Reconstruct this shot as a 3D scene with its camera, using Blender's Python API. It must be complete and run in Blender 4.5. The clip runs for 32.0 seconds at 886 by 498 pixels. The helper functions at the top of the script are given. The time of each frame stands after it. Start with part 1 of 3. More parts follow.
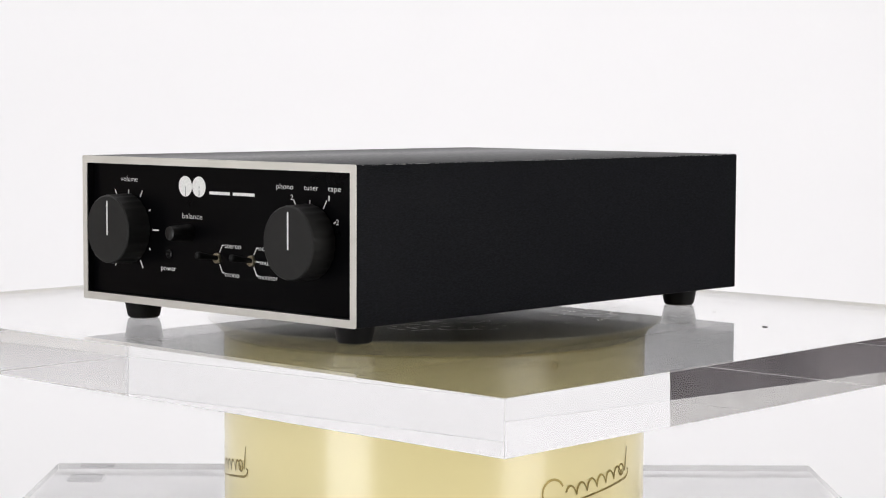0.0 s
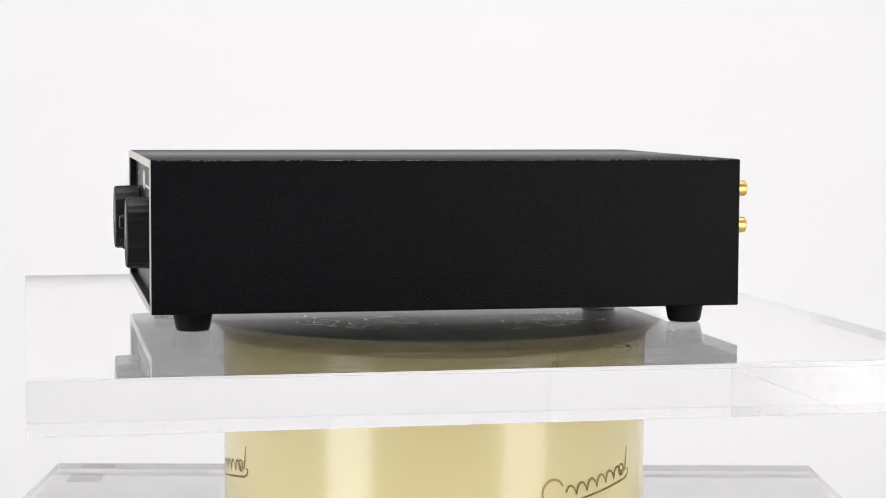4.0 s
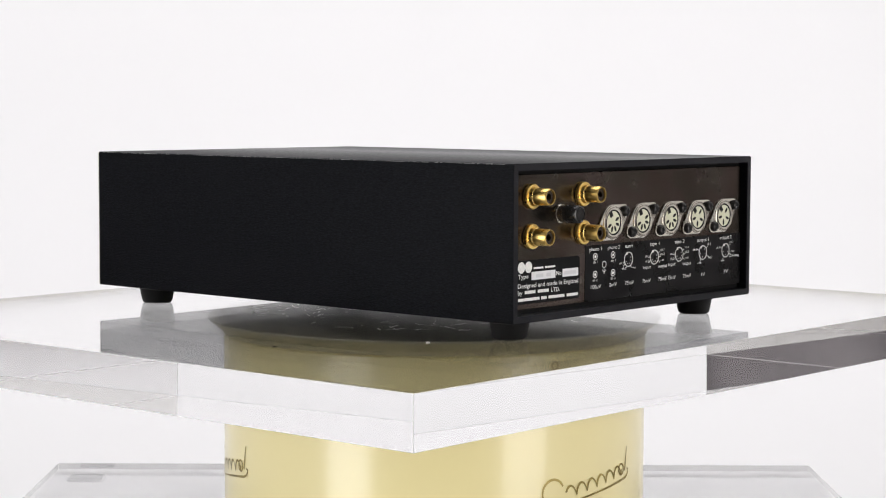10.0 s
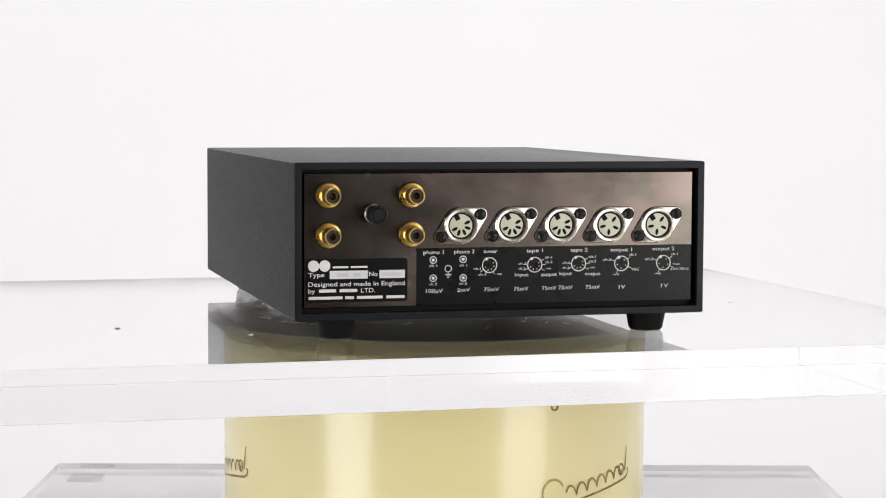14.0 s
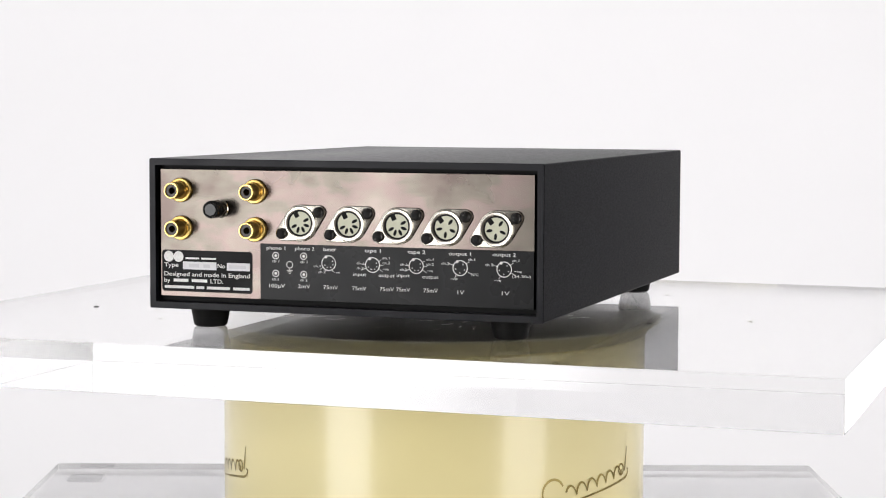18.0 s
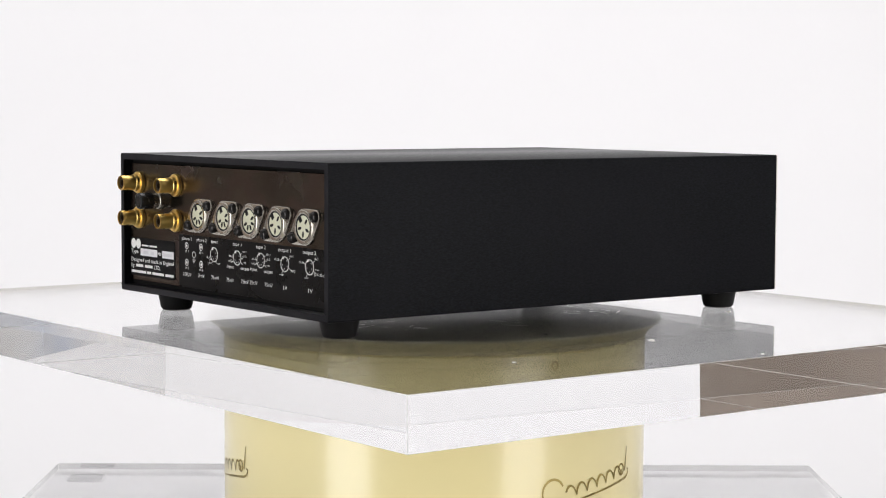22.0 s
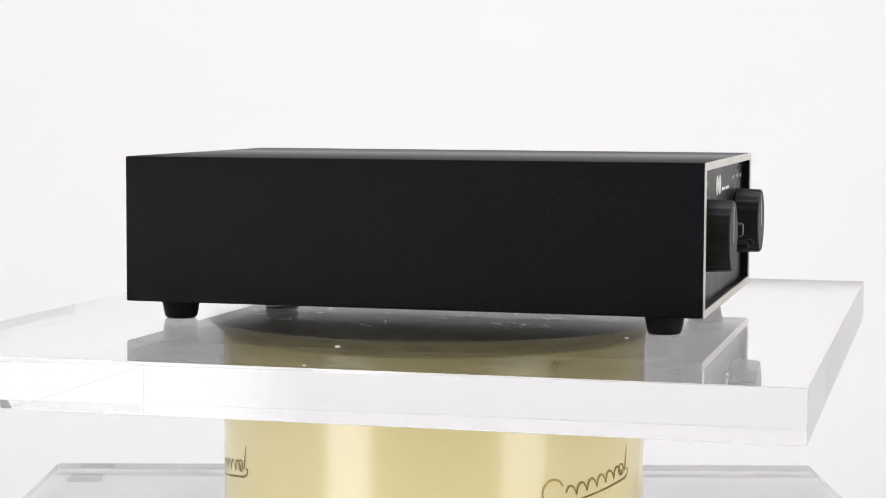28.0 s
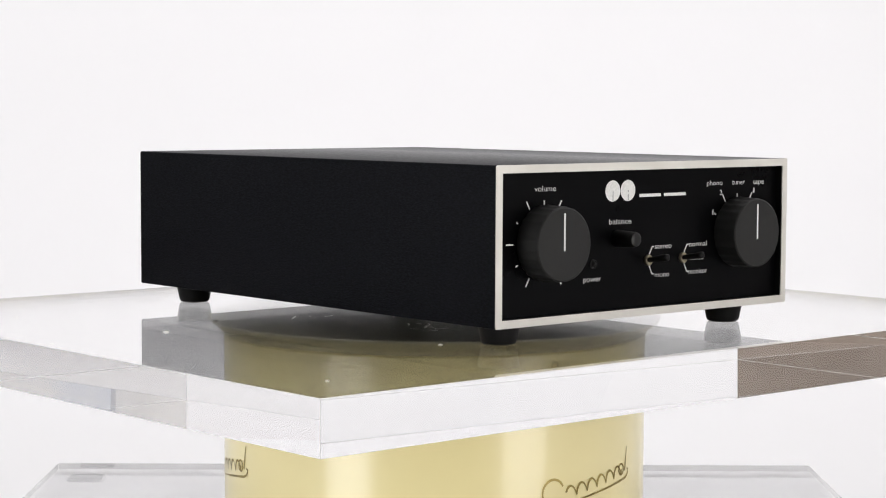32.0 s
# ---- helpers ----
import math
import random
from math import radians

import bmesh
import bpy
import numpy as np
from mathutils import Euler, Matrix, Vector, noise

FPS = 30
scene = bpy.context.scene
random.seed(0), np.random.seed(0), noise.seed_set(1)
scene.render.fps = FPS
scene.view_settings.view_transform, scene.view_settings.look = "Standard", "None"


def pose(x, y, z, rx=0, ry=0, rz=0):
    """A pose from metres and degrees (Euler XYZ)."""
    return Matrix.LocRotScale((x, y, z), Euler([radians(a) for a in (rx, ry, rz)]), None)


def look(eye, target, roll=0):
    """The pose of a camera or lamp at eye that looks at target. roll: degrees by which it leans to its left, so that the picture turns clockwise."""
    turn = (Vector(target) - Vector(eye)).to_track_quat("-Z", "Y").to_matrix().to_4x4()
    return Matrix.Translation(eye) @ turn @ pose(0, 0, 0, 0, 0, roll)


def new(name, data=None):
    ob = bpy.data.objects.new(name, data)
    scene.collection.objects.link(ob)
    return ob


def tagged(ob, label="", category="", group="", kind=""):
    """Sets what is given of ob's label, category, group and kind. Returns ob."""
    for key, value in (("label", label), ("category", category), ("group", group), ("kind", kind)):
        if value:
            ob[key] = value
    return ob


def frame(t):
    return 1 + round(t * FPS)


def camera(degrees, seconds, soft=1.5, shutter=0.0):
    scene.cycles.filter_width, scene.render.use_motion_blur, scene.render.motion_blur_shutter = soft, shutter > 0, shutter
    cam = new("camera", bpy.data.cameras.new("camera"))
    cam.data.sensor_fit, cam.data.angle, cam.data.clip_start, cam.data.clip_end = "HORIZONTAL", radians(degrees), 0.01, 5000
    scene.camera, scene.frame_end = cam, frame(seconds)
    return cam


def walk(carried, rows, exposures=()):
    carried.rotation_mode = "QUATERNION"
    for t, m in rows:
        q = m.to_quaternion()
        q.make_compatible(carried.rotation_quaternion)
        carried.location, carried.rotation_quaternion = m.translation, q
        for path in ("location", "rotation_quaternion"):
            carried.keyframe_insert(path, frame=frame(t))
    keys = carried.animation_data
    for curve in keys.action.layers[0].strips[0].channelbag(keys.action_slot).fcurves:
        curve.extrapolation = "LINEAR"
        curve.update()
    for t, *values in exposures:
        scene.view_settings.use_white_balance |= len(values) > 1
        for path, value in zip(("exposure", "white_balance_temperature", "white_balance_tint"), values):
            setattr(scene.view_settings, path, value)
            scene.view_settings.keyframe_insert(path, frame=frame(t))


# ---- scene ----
cam = camera(25.263, 32.0, soft=1.1)
EYE = Vector((0.0, -1.0886, 0.1145))
PITCH, YAW = radians(-4.262), radians(0.2353)
AIM = EYE + Vector((math.sin(YAW) * math.cos(PITCH), math.cos(YAW) * math.cos(PITCH), math.sin(PITCH)))
walk(cam, [(0.0, look(EYE, AIM, 0.238)), (32.0, look(EYE, AIM, 0.238))])

# ---- light ----
world = bpy.data.worlds.new("studio")
scene.world = world
world.use_nodes = True
world.node_tree.nodes["Background"].inputs["Color"].default_value = (0.9, 0.95, 1.0, 1)
world.node_tree.nodes["Background"].inputs["Strength"].default_value = 0.05
scene.view_settings.exposure = -0.03


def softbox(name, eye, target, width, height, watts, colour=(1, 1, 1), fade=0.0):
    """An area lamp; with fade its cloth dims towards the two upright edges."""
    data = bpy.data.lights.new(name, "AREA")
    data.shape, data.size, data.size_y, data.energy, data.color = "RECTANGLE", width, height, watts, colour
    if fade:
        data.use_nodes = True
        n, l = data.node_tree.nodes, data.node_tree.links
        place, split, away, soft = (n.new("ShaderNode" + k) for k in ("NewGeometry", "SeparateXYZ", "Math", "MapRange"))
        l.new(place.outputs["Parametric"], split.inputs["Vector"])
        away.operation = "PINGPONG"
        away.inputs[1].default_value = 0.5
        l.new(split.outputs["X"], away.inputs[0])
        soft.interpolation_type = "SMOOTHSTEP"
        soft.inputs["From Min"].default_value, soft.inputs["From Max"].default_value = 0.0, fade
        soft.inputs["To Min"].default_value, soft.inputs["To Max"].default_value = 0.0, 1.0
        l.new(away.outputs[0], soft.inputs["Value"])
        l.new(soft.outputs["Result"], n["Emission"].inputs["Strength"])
    lamp = new(name, data)
    lamp.matrix_basis = look(eye, target)
    return lamp


TINT = (1.0, 0.980, 1.0)
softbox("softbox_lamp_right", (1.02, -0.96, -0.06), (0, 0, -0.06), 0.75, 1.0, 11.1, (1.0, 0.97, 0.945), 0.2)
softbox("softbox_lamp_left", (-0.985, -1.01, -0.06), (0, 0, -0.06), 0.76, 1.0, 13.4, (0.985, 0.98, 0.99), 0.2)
softbox("softbox_lamp_overhead", (0, 0.70, 2.2), (0, 0.8, 0), 3.2, 1.8, 52.5, TINT)

# ---- materials ----


class Mat:
    """A node material with short ways to add nodes."""

    def __init__(self, name, base, rough=0.5, metal=0.0, spec=0.5):
        self.m = bpy.data.materials.new(name)
        self.m.use_nodes = True
        self.n, self.l = self.m.node_tree.nodes, self.m.node_tree.links
        self.b = self.n["Principled BSDF"]
        self.b.inputs["Base Color"].default_value = (*base, 1)
        self.b.inputs["Roughness"].default_value = rough
        self.b.inputs["Metallic"].default_value = metal
        self.b.inputs["Specular IOR Level"].default_value = spec
        self.base = base
        self.tc = self.n.new("ShaderNodeTexCoord")

    def noise(self, scale, detail=3, rough=0.55, stretch=(1, 1, 1)):
        mp = self.n.new("ShaderNodeMapping")
        mp.inputs["Scale"].default_value = stretch
        self.l.new(self.tc.outputs["Object"], mp.inputs["Vector"])
        t = self.n.new("ShaderNodeTexNoise")
        t.inputs["Scale"].default_value, t.inputs["Detail"].default_value, t.inputs["Roughness"].default_value = scale, detail, rough
        self.l.new(mp.outputs["Vector"], t.inputs["Vector"])
        return t.outputs["Fac"]

    def ramp(self, fac, lo, hi, a=0.3, b=0.7):
        r = self.n.new("ShaderNodeMapRange")
        r.inputs["From Min"].default_value, r.inputs["From Max"].default_value = a, b
        r.inputs["To Min"].default_value, r.inputs["To Max"].default_value = lo, hi
        self.l.new(fac, r.inputs["Value"])
        return r.outputs["Result"]

    def vary(self, fac, dark, light, a=0.3, b=0.7):
        """Base colour between two colours along fac."""
        r = self.n.new("ShaderNodeValToRGB")
        r.color_ramp.elements[0].position, r.color_ramp.elements[1].position = a, b
        r.color_ramp.elements[0].color, r.color_ramp.elements[1].color = (*dark, 1), (*light, 1)
        self.l.new(fac, r.inputs["Fac"])
        self.l.new(r.outputs["Color"], self.b.inputs["Base Color"])
        return self

    def gloss(self, fac, lo, hi, a=0.3, b=0.7):
        self.l.new(self.ramp(fac, lo, hi, a, b), self.b.inputs["Roughness"])
        return self

    def bump(self, fac, strength, distance):
        k = self.n.new("ShaderNodeBump")
        k.inputs["Strength"].default_value, k.inputs["Distance"].default_value = strength, distance
        self.l.new(fac, k.inputs["Height"])
        prev = self.b.inputs["Normal"].links
        if prev:
            self.l.new(prev[0].from_socket, k.inputs["Normal"])
        self.l.new(k.outputs["Normal"], self.b.inputs["Normal"])
        return self


def made_materials():
    M = {}
    v = Mat("black_vinyl", (0.004, 0.0045, 0.0055), 0.4, 0, 0.0)
    grain = v.noise(1500, 4, 0.65, (0.34, 0.34, 1.3))
    v.vary(grain, (0.0024, 0.0027, 0.0038), (0.0094, 0.0105, 0.0142), 0.40, 0.74)
    v.gloss(v.noise(60, 3), 0.30, 0.36)
    v.bump(grain, 0.85, 0.0004).bump(v.noise(420, 2, 0.4, (0.5, 0.5, 1.3)), 0.06, 0.0003)
    # thin gloss over the grain: weak head-on, stronger at a glancing angle
    coat, mix, face, power, scale = (v.n.new("ShaderNode" + k) for k in ("BsdfGlossy", "MixShader", "LayerWeight", "Math", "Math"))
    coat.inputs["Roughness"].default_value = 0.34
    v.l.new(v.ramp(v.noise(900, 4, 0.7, (0.4, 0.4, 1.3)), 0.74, 1.10, 0.34, 0.66), coat.inputs["Color"])
    face.inputs["Blend"].default_value = 0.5
    power.operation, power.inputs[1].default_value = "POWER", 8.0
    scale.operation, scale.inputs[1].default_value, scale.inputs[2].default_value = "MULTIPLY_ADD", 0.40, 0.0108
    v.l.new(face.outputs["Facing"], power.inputs[0])
    v.l.new(power.outputs[0], scale.inputs[0])
    v.l.new(scale.outputs[0], mix.inputs["Fac"])
    v.l.new(v.b.inputs["Normal"].links[0].from_socket, coat.inputs["Normal"])
    v.l.new(v.b.outputs["BSDF"], mix.inputs[1])
    v.l.new(coat.outputs["BSDF"], mix.inputs[2])
    v.l.new(mix.outputs["Shader"], v.n["Material Output"].inputs["Surface"])
    M["vinyl"] = v.m
    s = Mat("satin_silver", (0.80, 0.78, 0.72), 0.42, 0.45)
    s.vary(s.noise(40, 4), (0.74, 0.72, 0.66), (0.82, 0.80, 0.74)).gloss(s.noise(900, 2, 0.5, (0.05, 1, 1)), 0.36, 0.5)
    s.bump(s.noise(1500, 2), 0.1, 0.0001)
    M["silver"] = s.m
    f = Mat("black_fascia", (0.0012, 0.0012, 0.0016), 0.3, 0, 0.075)
    f.gloss(f.noise(18, 4), 0.26, 0.36).bump(f.noise(1800, 2), 0.05, 0.00005)
    M["fascia"] = f.m
    k = Mat("knob_plastic", (0.016, 0.016, 0.0155), 0.5, 0, 0.24)
    k.gloss(k.noise(120, 3), 0.42, 0.55).bump(k.noise(2500, 2), 0.08, 0.00005)
    M["knob"] = k.m
    b = Mat("black_plastic", (0.005, 0.005, 0.005), 0.3, 0, 0.3)
    b.gloss(b.noise(200, 2), 0.32, 0.46)
    M["plastic"] = b.m
    r = Mat("black_rubber", (0.006, 0.006, 0.006), 0.55, 0, 0.2)
    r.vary(r.noise(90, 3), (0.004, 0.004, 0.004), (0.008, 0.0078, 0.0076)).bump(r.noise(900, 3), 0.15, 0.0001)
    M["rubber"] = r.m
    p = Mat("white_print", (0.8, 0.8, 0.78), 0.5)
    p.vary(p.noise(900, 2), (0.78, 0.78, 0.76), (0.92, 0.92, 0.90))
    M["print"] = p.m
    d = Mat("grey_print", (0.30, 0.30, 0.30), 0.5)
    M["dimprint"] = d.m
    a = Mat("brown_anodised_metal", (0.36, 0.31, 0.30), 0.2, 1.0)
    a.vary(a.noise(14, 5, 0.6, (1, 1, 1.6)), (0.088, 0.069, 0.062), (0.168, 0.140, 0.126), 0.35, 0.65)
    a.gloss(a.noise(30, 4), 0.16, 0.3).bump(a.noise(700, 2, 0.5, (0.06, 1, 1)), 0.05, 0.00005)
    for node in list(a.n):
        if node.bl_idname == "ShaderNodeValToRGB":
            for spot, tone in ((0.45, (0.114, 0.102, 0.086)), (0.50, (0.140, 0.109, 0.100)), (0.57, (0.144, 0.124, 0.107))):
                node.color_ramp.elements.new(spot).color = (*tone, 1)
    M["anodised"] = a.m
    g = Mat("gold_plate", (0.78, 0.54, 0.17), 0.3, 1.0)
    g.gloss(g.noise(150, 3), 0.24, 0.38)
    M["gold"] = g.m
    n = Mat("nickel", (0.52, 0.49, 0.43), 0.2, 1.0)
    n.gloss(n.noise(200, 3), 0.16, 0.30)
    M["nickel"] = n.m
    bn = Mat("brass_nut", (0.46, 0.40, 0.29), 0.32, 1.0)
    M["brass"] = bn.m
    c = Mat("cream_plastic", (0.66, 0.66, 0.5), 0.45)
    c.vary(c.noise(300, 2), (0.62, 0.62, 0.46), (0.7, 0.7, 0.54))
    M["cream"] = c.m
    l = Mat("label_black", (0.006, 0.006, 0.0065), 0.3, 0.0, 0.15)
    l.gloss(l.noise(50, 3), 0.24, 0.34)
    M["label"] = l.m
    rl = Mat("rating_label_black", (0.005, 0.005, 0.0055), 0.45, 0.0, 0.12)
    rl.gloss(rl.noise(50, 3), 0.35, 0.5)
    M["rating"] = rl.m
    w = Mat("white_paper_label", (0.78, 0.78, 0.8), 0.5)
    M["paper_label"] = w.m
    y = Mat("cream_lacquer", (0.95, 0.835, 0.43), 0.3)
    y.vary(y.noise(9, 4), (0.935, 0.818, 0.41), (0.965, 0.85, 0.45))
    y.b.inputs["Coat Weight"].default_value, y.b.inputs["Coat Roughness"].default_value = 0.5, 0.09
    y.bump(y.noise(160, 2), 0.03, 0.0002).bump(y.noise(28, 3), 0.05, 0.0012)
    M["lacquer"] = y.m
    # olive darkened below the drum's cream: the shade under the slab, as colour
    rm = Mat("shaded_olive_rim", (0.50, 0.44, 0.24), 0.4)
    rm.vary(rm.noise(40, 4), (0.44, 0.385, 0.21), (0.55, 0.485, 0.27))
    M["rim"] = rm.m
    o = Mat("old_gold_ink", (0.22, 0.17, 0.05), 0.4, 0.3)
    o.vary(o.noise(60, 2), (0.22, 0.16, 0.035), (0.46, 0.35, 0.09))
    M["ink"] = o.m
    gl = Mat("clear_acrylic", (0.998, 0.998, 0.998), 0.0)
    gl.b.inputs["Transmission Weight"].default_value, gl.b.inputs["IOR"].default_value = 1.0, 1.49
    M["acrylic"] = gl.m
    # white bevels: the polished edges' bright lines, painted as a matt colour
    fa = bpy.data.materials.new("white_arris_highlight")
    fa.use_nodes = True
    n, l = fa.node_tree.nodes, fa.node_tree.links
    n.remove(n["Principled BSDF"])
    mix, a, b = n.new("ShaderNodeMixShader"), n.new("ShaderNodeBsdfDiffuse"), n.new("ShaderNodeBsdfTranslucent")
    a.inputs["Color"].default_value = b.inputs["Color"].default_value = (0.93, 0.93, 0.92, 1)
    l.new(a.outputs[0], mix.inputs[1])
    l.new(b.outputs[0], mix.inputs[2])
    l.new(mix.outputs[0], n["Material Output"].inputs["Surface"])
    M["arris"] = fa
    dk = Mat("olive_bearing_disc", (0.17, 0.17, 0.175), 0.45)
    dk.vary(dk.noise(30, 5), (0.46, 0.44, 0.33), (0.58, 0.55, 0.42)).bump(dk.noise(500, 3), 0.2, 0.0001)
    M["disc"] = dk.m
    du = Mat("pale_dust", (0.85, 0.84, 0.78), 0.6)
    M["dust"] = du.m
    bp = Mat("white_paper_sweep", (0.82, 0.82, 0.825), 0.7)
    bp.vary(bp.noise(1.3, 2), (0.81, 0.81, 0.815), (0.83, 0.83, 0.835)).bump(bp.noise(300, 3), 0.03, 0.0003)
    M["sweep"] = bp.m
    wl = Mat("dim_room_wall", (0.18, 0.155, 0.14), 0.7)
    wl.vary(wl.noise(3, 5), (0.14, 0.12, 0.105), (0.24, 0.205, 0.185)).bump(wl.noise(60, 3), 0.1, 0.002)
    M["wall"] = wl.m
    # mottled blue for the added panels, mirrored in the slab's edges
    we = Mat("pale_blue_added_panel", (0.80, 0.84, 0.90), 0.7)
    we.vary(we.noise(5, 4, 0.55, (1, 1, 0.4)), (0.62, 0.68, 0.80), (0.93, 0.93, 0.93), 0.36, 0.56).bump(we.noise(60, 3), 0.1, 0.002)
    M["wall_blue"] = we.m
    ea = Mat("pale_room_wall", (0.82, 0.82, 0.82), 0.7)
    ea.vary(ea.noise(3, 5), (0.88, 0.875, 0.865), (0.92, 0.915, 0.905)).bump(ea.noise(60, 3), 0.1, 0.002)
    M["wall_pale"] = ea.m
    fl = Mat("brown_studio_floor", (0.2, 0.165, 0.13), 0.6)
    fl.vary(fl.noise(1.6, 6, 0.65), (0.12, 0.115, 0.115), (0.50, 0.43, 0.36)).bump(fl.noise(90, 3), 0.1, 0.001)
    M["floor"] = fl.m
    sl = Mat("purple_grey_panel", (0.16, 0.14, 0.16), 0.5)
    sl.vary(sl.noise(7, 3, 0.5, (1, 1, 0.4)), (0.10, 0.085, 0.10), (0.30, 0.27, 0.29), 0.36, 0.66).bump(sl.noise(90, 3), 0.1, 0.001)
    M["slate"] = sl.m
    ti = Mat("brown_panel", (0.36, 0.30, 0.25), 0.4)
    ti.vary(ti.noise(5, 4, 0.5, (1, 1, 0.5)), (0.36, 0.29, 0.235), (0.56, 0.47, 0.39)).bump(ti.noise(200, 3), 0.05, 0.0005)
    M["tile"] = ti.m
    ce = Mat("ceiling_paint", (0.6, 0.6, 0.6), 0.8)
    ce.vary(ce.noise(2, 4), (0.56, 0.56, 0.56), (0.64, 0.64, 0.64))
    M["ceiling"] = ce.m
    gp = Mat("grey_felt", (0.25, 0.25, 0.26), 0.8)
    gp.bump(gp.noise(900, 3), 0.2, 0.0003)
    M["felt"] = gp.m
    return M


MAT = made_materials()

# ---- mesh helpers ----


def part(name, bm, material, parent=None, label="", m=None, smooth=None):
    """Links a bmesh or a mesh as one object, under parent where there is one."""
    if isinstance(bm, bmesh.types.BMesh):
        mesh = bpy.data.meshes.new(name)
        bm.normal_update()
        if smooth is not None:
            limit = radians(smooth)
            for f in bm.faces:
                f.smooth = True
            for e in bm.edges:
                e.smooth = len(e.link_faces) == 2 and e.calc_face_angle(0.0) < limit
        bm.to_mesh(mesh)
        bm.free()
        mesh.materials.append(material)
    else:
        mesh = bm
    ob = new(name, mesh)
    ob.parent = parent
    if m is not None:
        ob.matrix_basis = m
    if label:
        tagged(ob, label)
    return ob


def box(x0, x1, y0, y1, z0, z1, bevel=0.0, segments=2, bm=None):
    """A box, with rounded edges where bevel is given."""
    own = bmesh.new()
    bmesh.ops.create_cube(own, size=1)
    for v in own.verts:
        v.co = Vector((x0 if v.co.x < 0 else x1, y0 if v.co.y < 0 else y1, z0 if v.co.z < 0 else z1))
    if bevel:
        bmesh.ops.bevel(own, geom=own.edges[:], offset=bevel, segments=segments, affect="EDGES", profile=0.5)
    return joined(bm, own)


def joined(bm, own):
    if bm is None:
        return own
    tmp = bpy.data.meshes.new("tmp")
    own.to_mesh(tmp)
    own.free()
    bm.from_mesh(tmp)
    bpy.data.meshes.remove(tmp)
    return bm


def lathe(profile, steps=48, at=(0, 0), bm=None, wave=None, turn=0.0):
    """Turns (radius, height) pairs about the local z axis; wave(i, angle, r) may reshape a ring."""
    own = bmesh.new()
    rings = []
    for i, (r, h) in enumerate(profile):
        if r < 1e-7:
            rings.append([own.verts.new((at[0], at[1], h))])
            continue
        ring = []
        for k in range(steps):
            a = 2 * math.pi * k / steps + turn
            q = wave(i, a, r) if wave else r
            ring.append(own.verts.new((at[0] + q * math.cos(a), at[1] + q * math.sin(a), h)))
        rings.append(ring)
    for a, b in zip(rings, rings[1:]):
        for k in range(steps):
            j = (k + 1) % steps
            if len(a) == 1 and len(b) == 1:
                continue
            if len(a) == 1:
                own.faces.new((a[0], b[k], b[j]))
            elif len(b) == 1:
                own.faces.new((a[k], a[j], b[0]))
            else:
                own.faces.new((a[k], a[j], b[j], b[k]))
    bmesh.ops.recalc_face_normals(own, faces=own.faces[:])
    return joined(bm, own)


def prism(outline, w0, w1, bevel=0.0, bm=None):
    """A plate with the given outline in u, v, from depth w0 to w1."""
    own = bmesh.new()
    low = [own.verts.new((u, v, w0)) for u, v in outline]
    high = [own.verts.new((u, v, w1)) for u, v in outline]
    own.faces.new(low[::-1])
    top = own.faces.new(high)
    n = len(low)
    for i in range(n):
        own.faces.new((low[i], low[(i + 1) % n], high[(i + 1) % n], high[i]))
    bmesh.ops.recalc_face_normals(own, faces=own.faces[:])
    if bevel:
        bmesh.ops.bevel(own, geom=list(top.edges), offset=bevel, segments=2, affect="EDGES", profile=0.5)
    return joined(bm, own)


def rounded(u0, u1, v0, v1, r, steps=6):
    pts = []
    for cu, cv, a0 in ((u1 - r, v1 - r, 0), (u0 + r, v1 - r, 90), (u0 + r, v0 + r, 180), (u1 - r, v0 + r, 270)):
        for k in range(steps + 1):
            a = radians(a0 + 90 * k / steps)
            pts.append((cu + r * math.cos(a), cv + r * math.sin(a)))
    return pts


def bar(bm, u0, v0, u1, v1, width, w0, w1):
    """A straight printed stroke from one point to another."""
    d = Vector((u1 - u0, v1 - v0))
    if d.length < 1e-9:
        return bm
    n = Vector((-d.y, d.x)).normalized() * width / 2
    return prism([(u0 + n.x, v0 + n.y), (u0 - n.x, v0 - n.y), (u1 - n.x, v1 - n.y), (u1 + n.x, v1 + n.y)], w0, w1, 0, bm)


def ring(bm, u, v, r, width, w0, w1, steps=40):
    ro, ri = r + width / 2, r - width / 2
    return lathe([(ri, w0), (ri, w1), (ro, w1), (ro, w0)], steps, (u, v), bm)


def text_mesh(body, u0, u1, v, height, thick=0.00006, weight=0.0):
    """Letters in the built-in font between u0 and u1, with their middle line at v; height is that of a capital."""
    curve = bpy.data.curves.new("letters", "FONT")
    curve.body, curve.size, curve.extrude, curve.resolution_u, curve.offset = body, 1.0, 0.0, 3, weight
    ob = bpy.data.objects.new("letters", curve)
    mesh = bpy.data.meshes.new_from_object(ob)
    bpy.data.objects.remove(ob)
    bpy.data.curves.remove(curve)
    xs = [p.co.x for p in mesh.vertices]
    lo, hi = min(xs), max(xs)
    k = (u1 - u0) / (hi - lo)
    for p in mesh.vertices:
        p.co = ((p.co.x - lo) * k + u0, (p.co.y - 0.35) * height / 0.7 + v, thick)
    return mesh

# ---- studio ----
FLOOR = -0.153


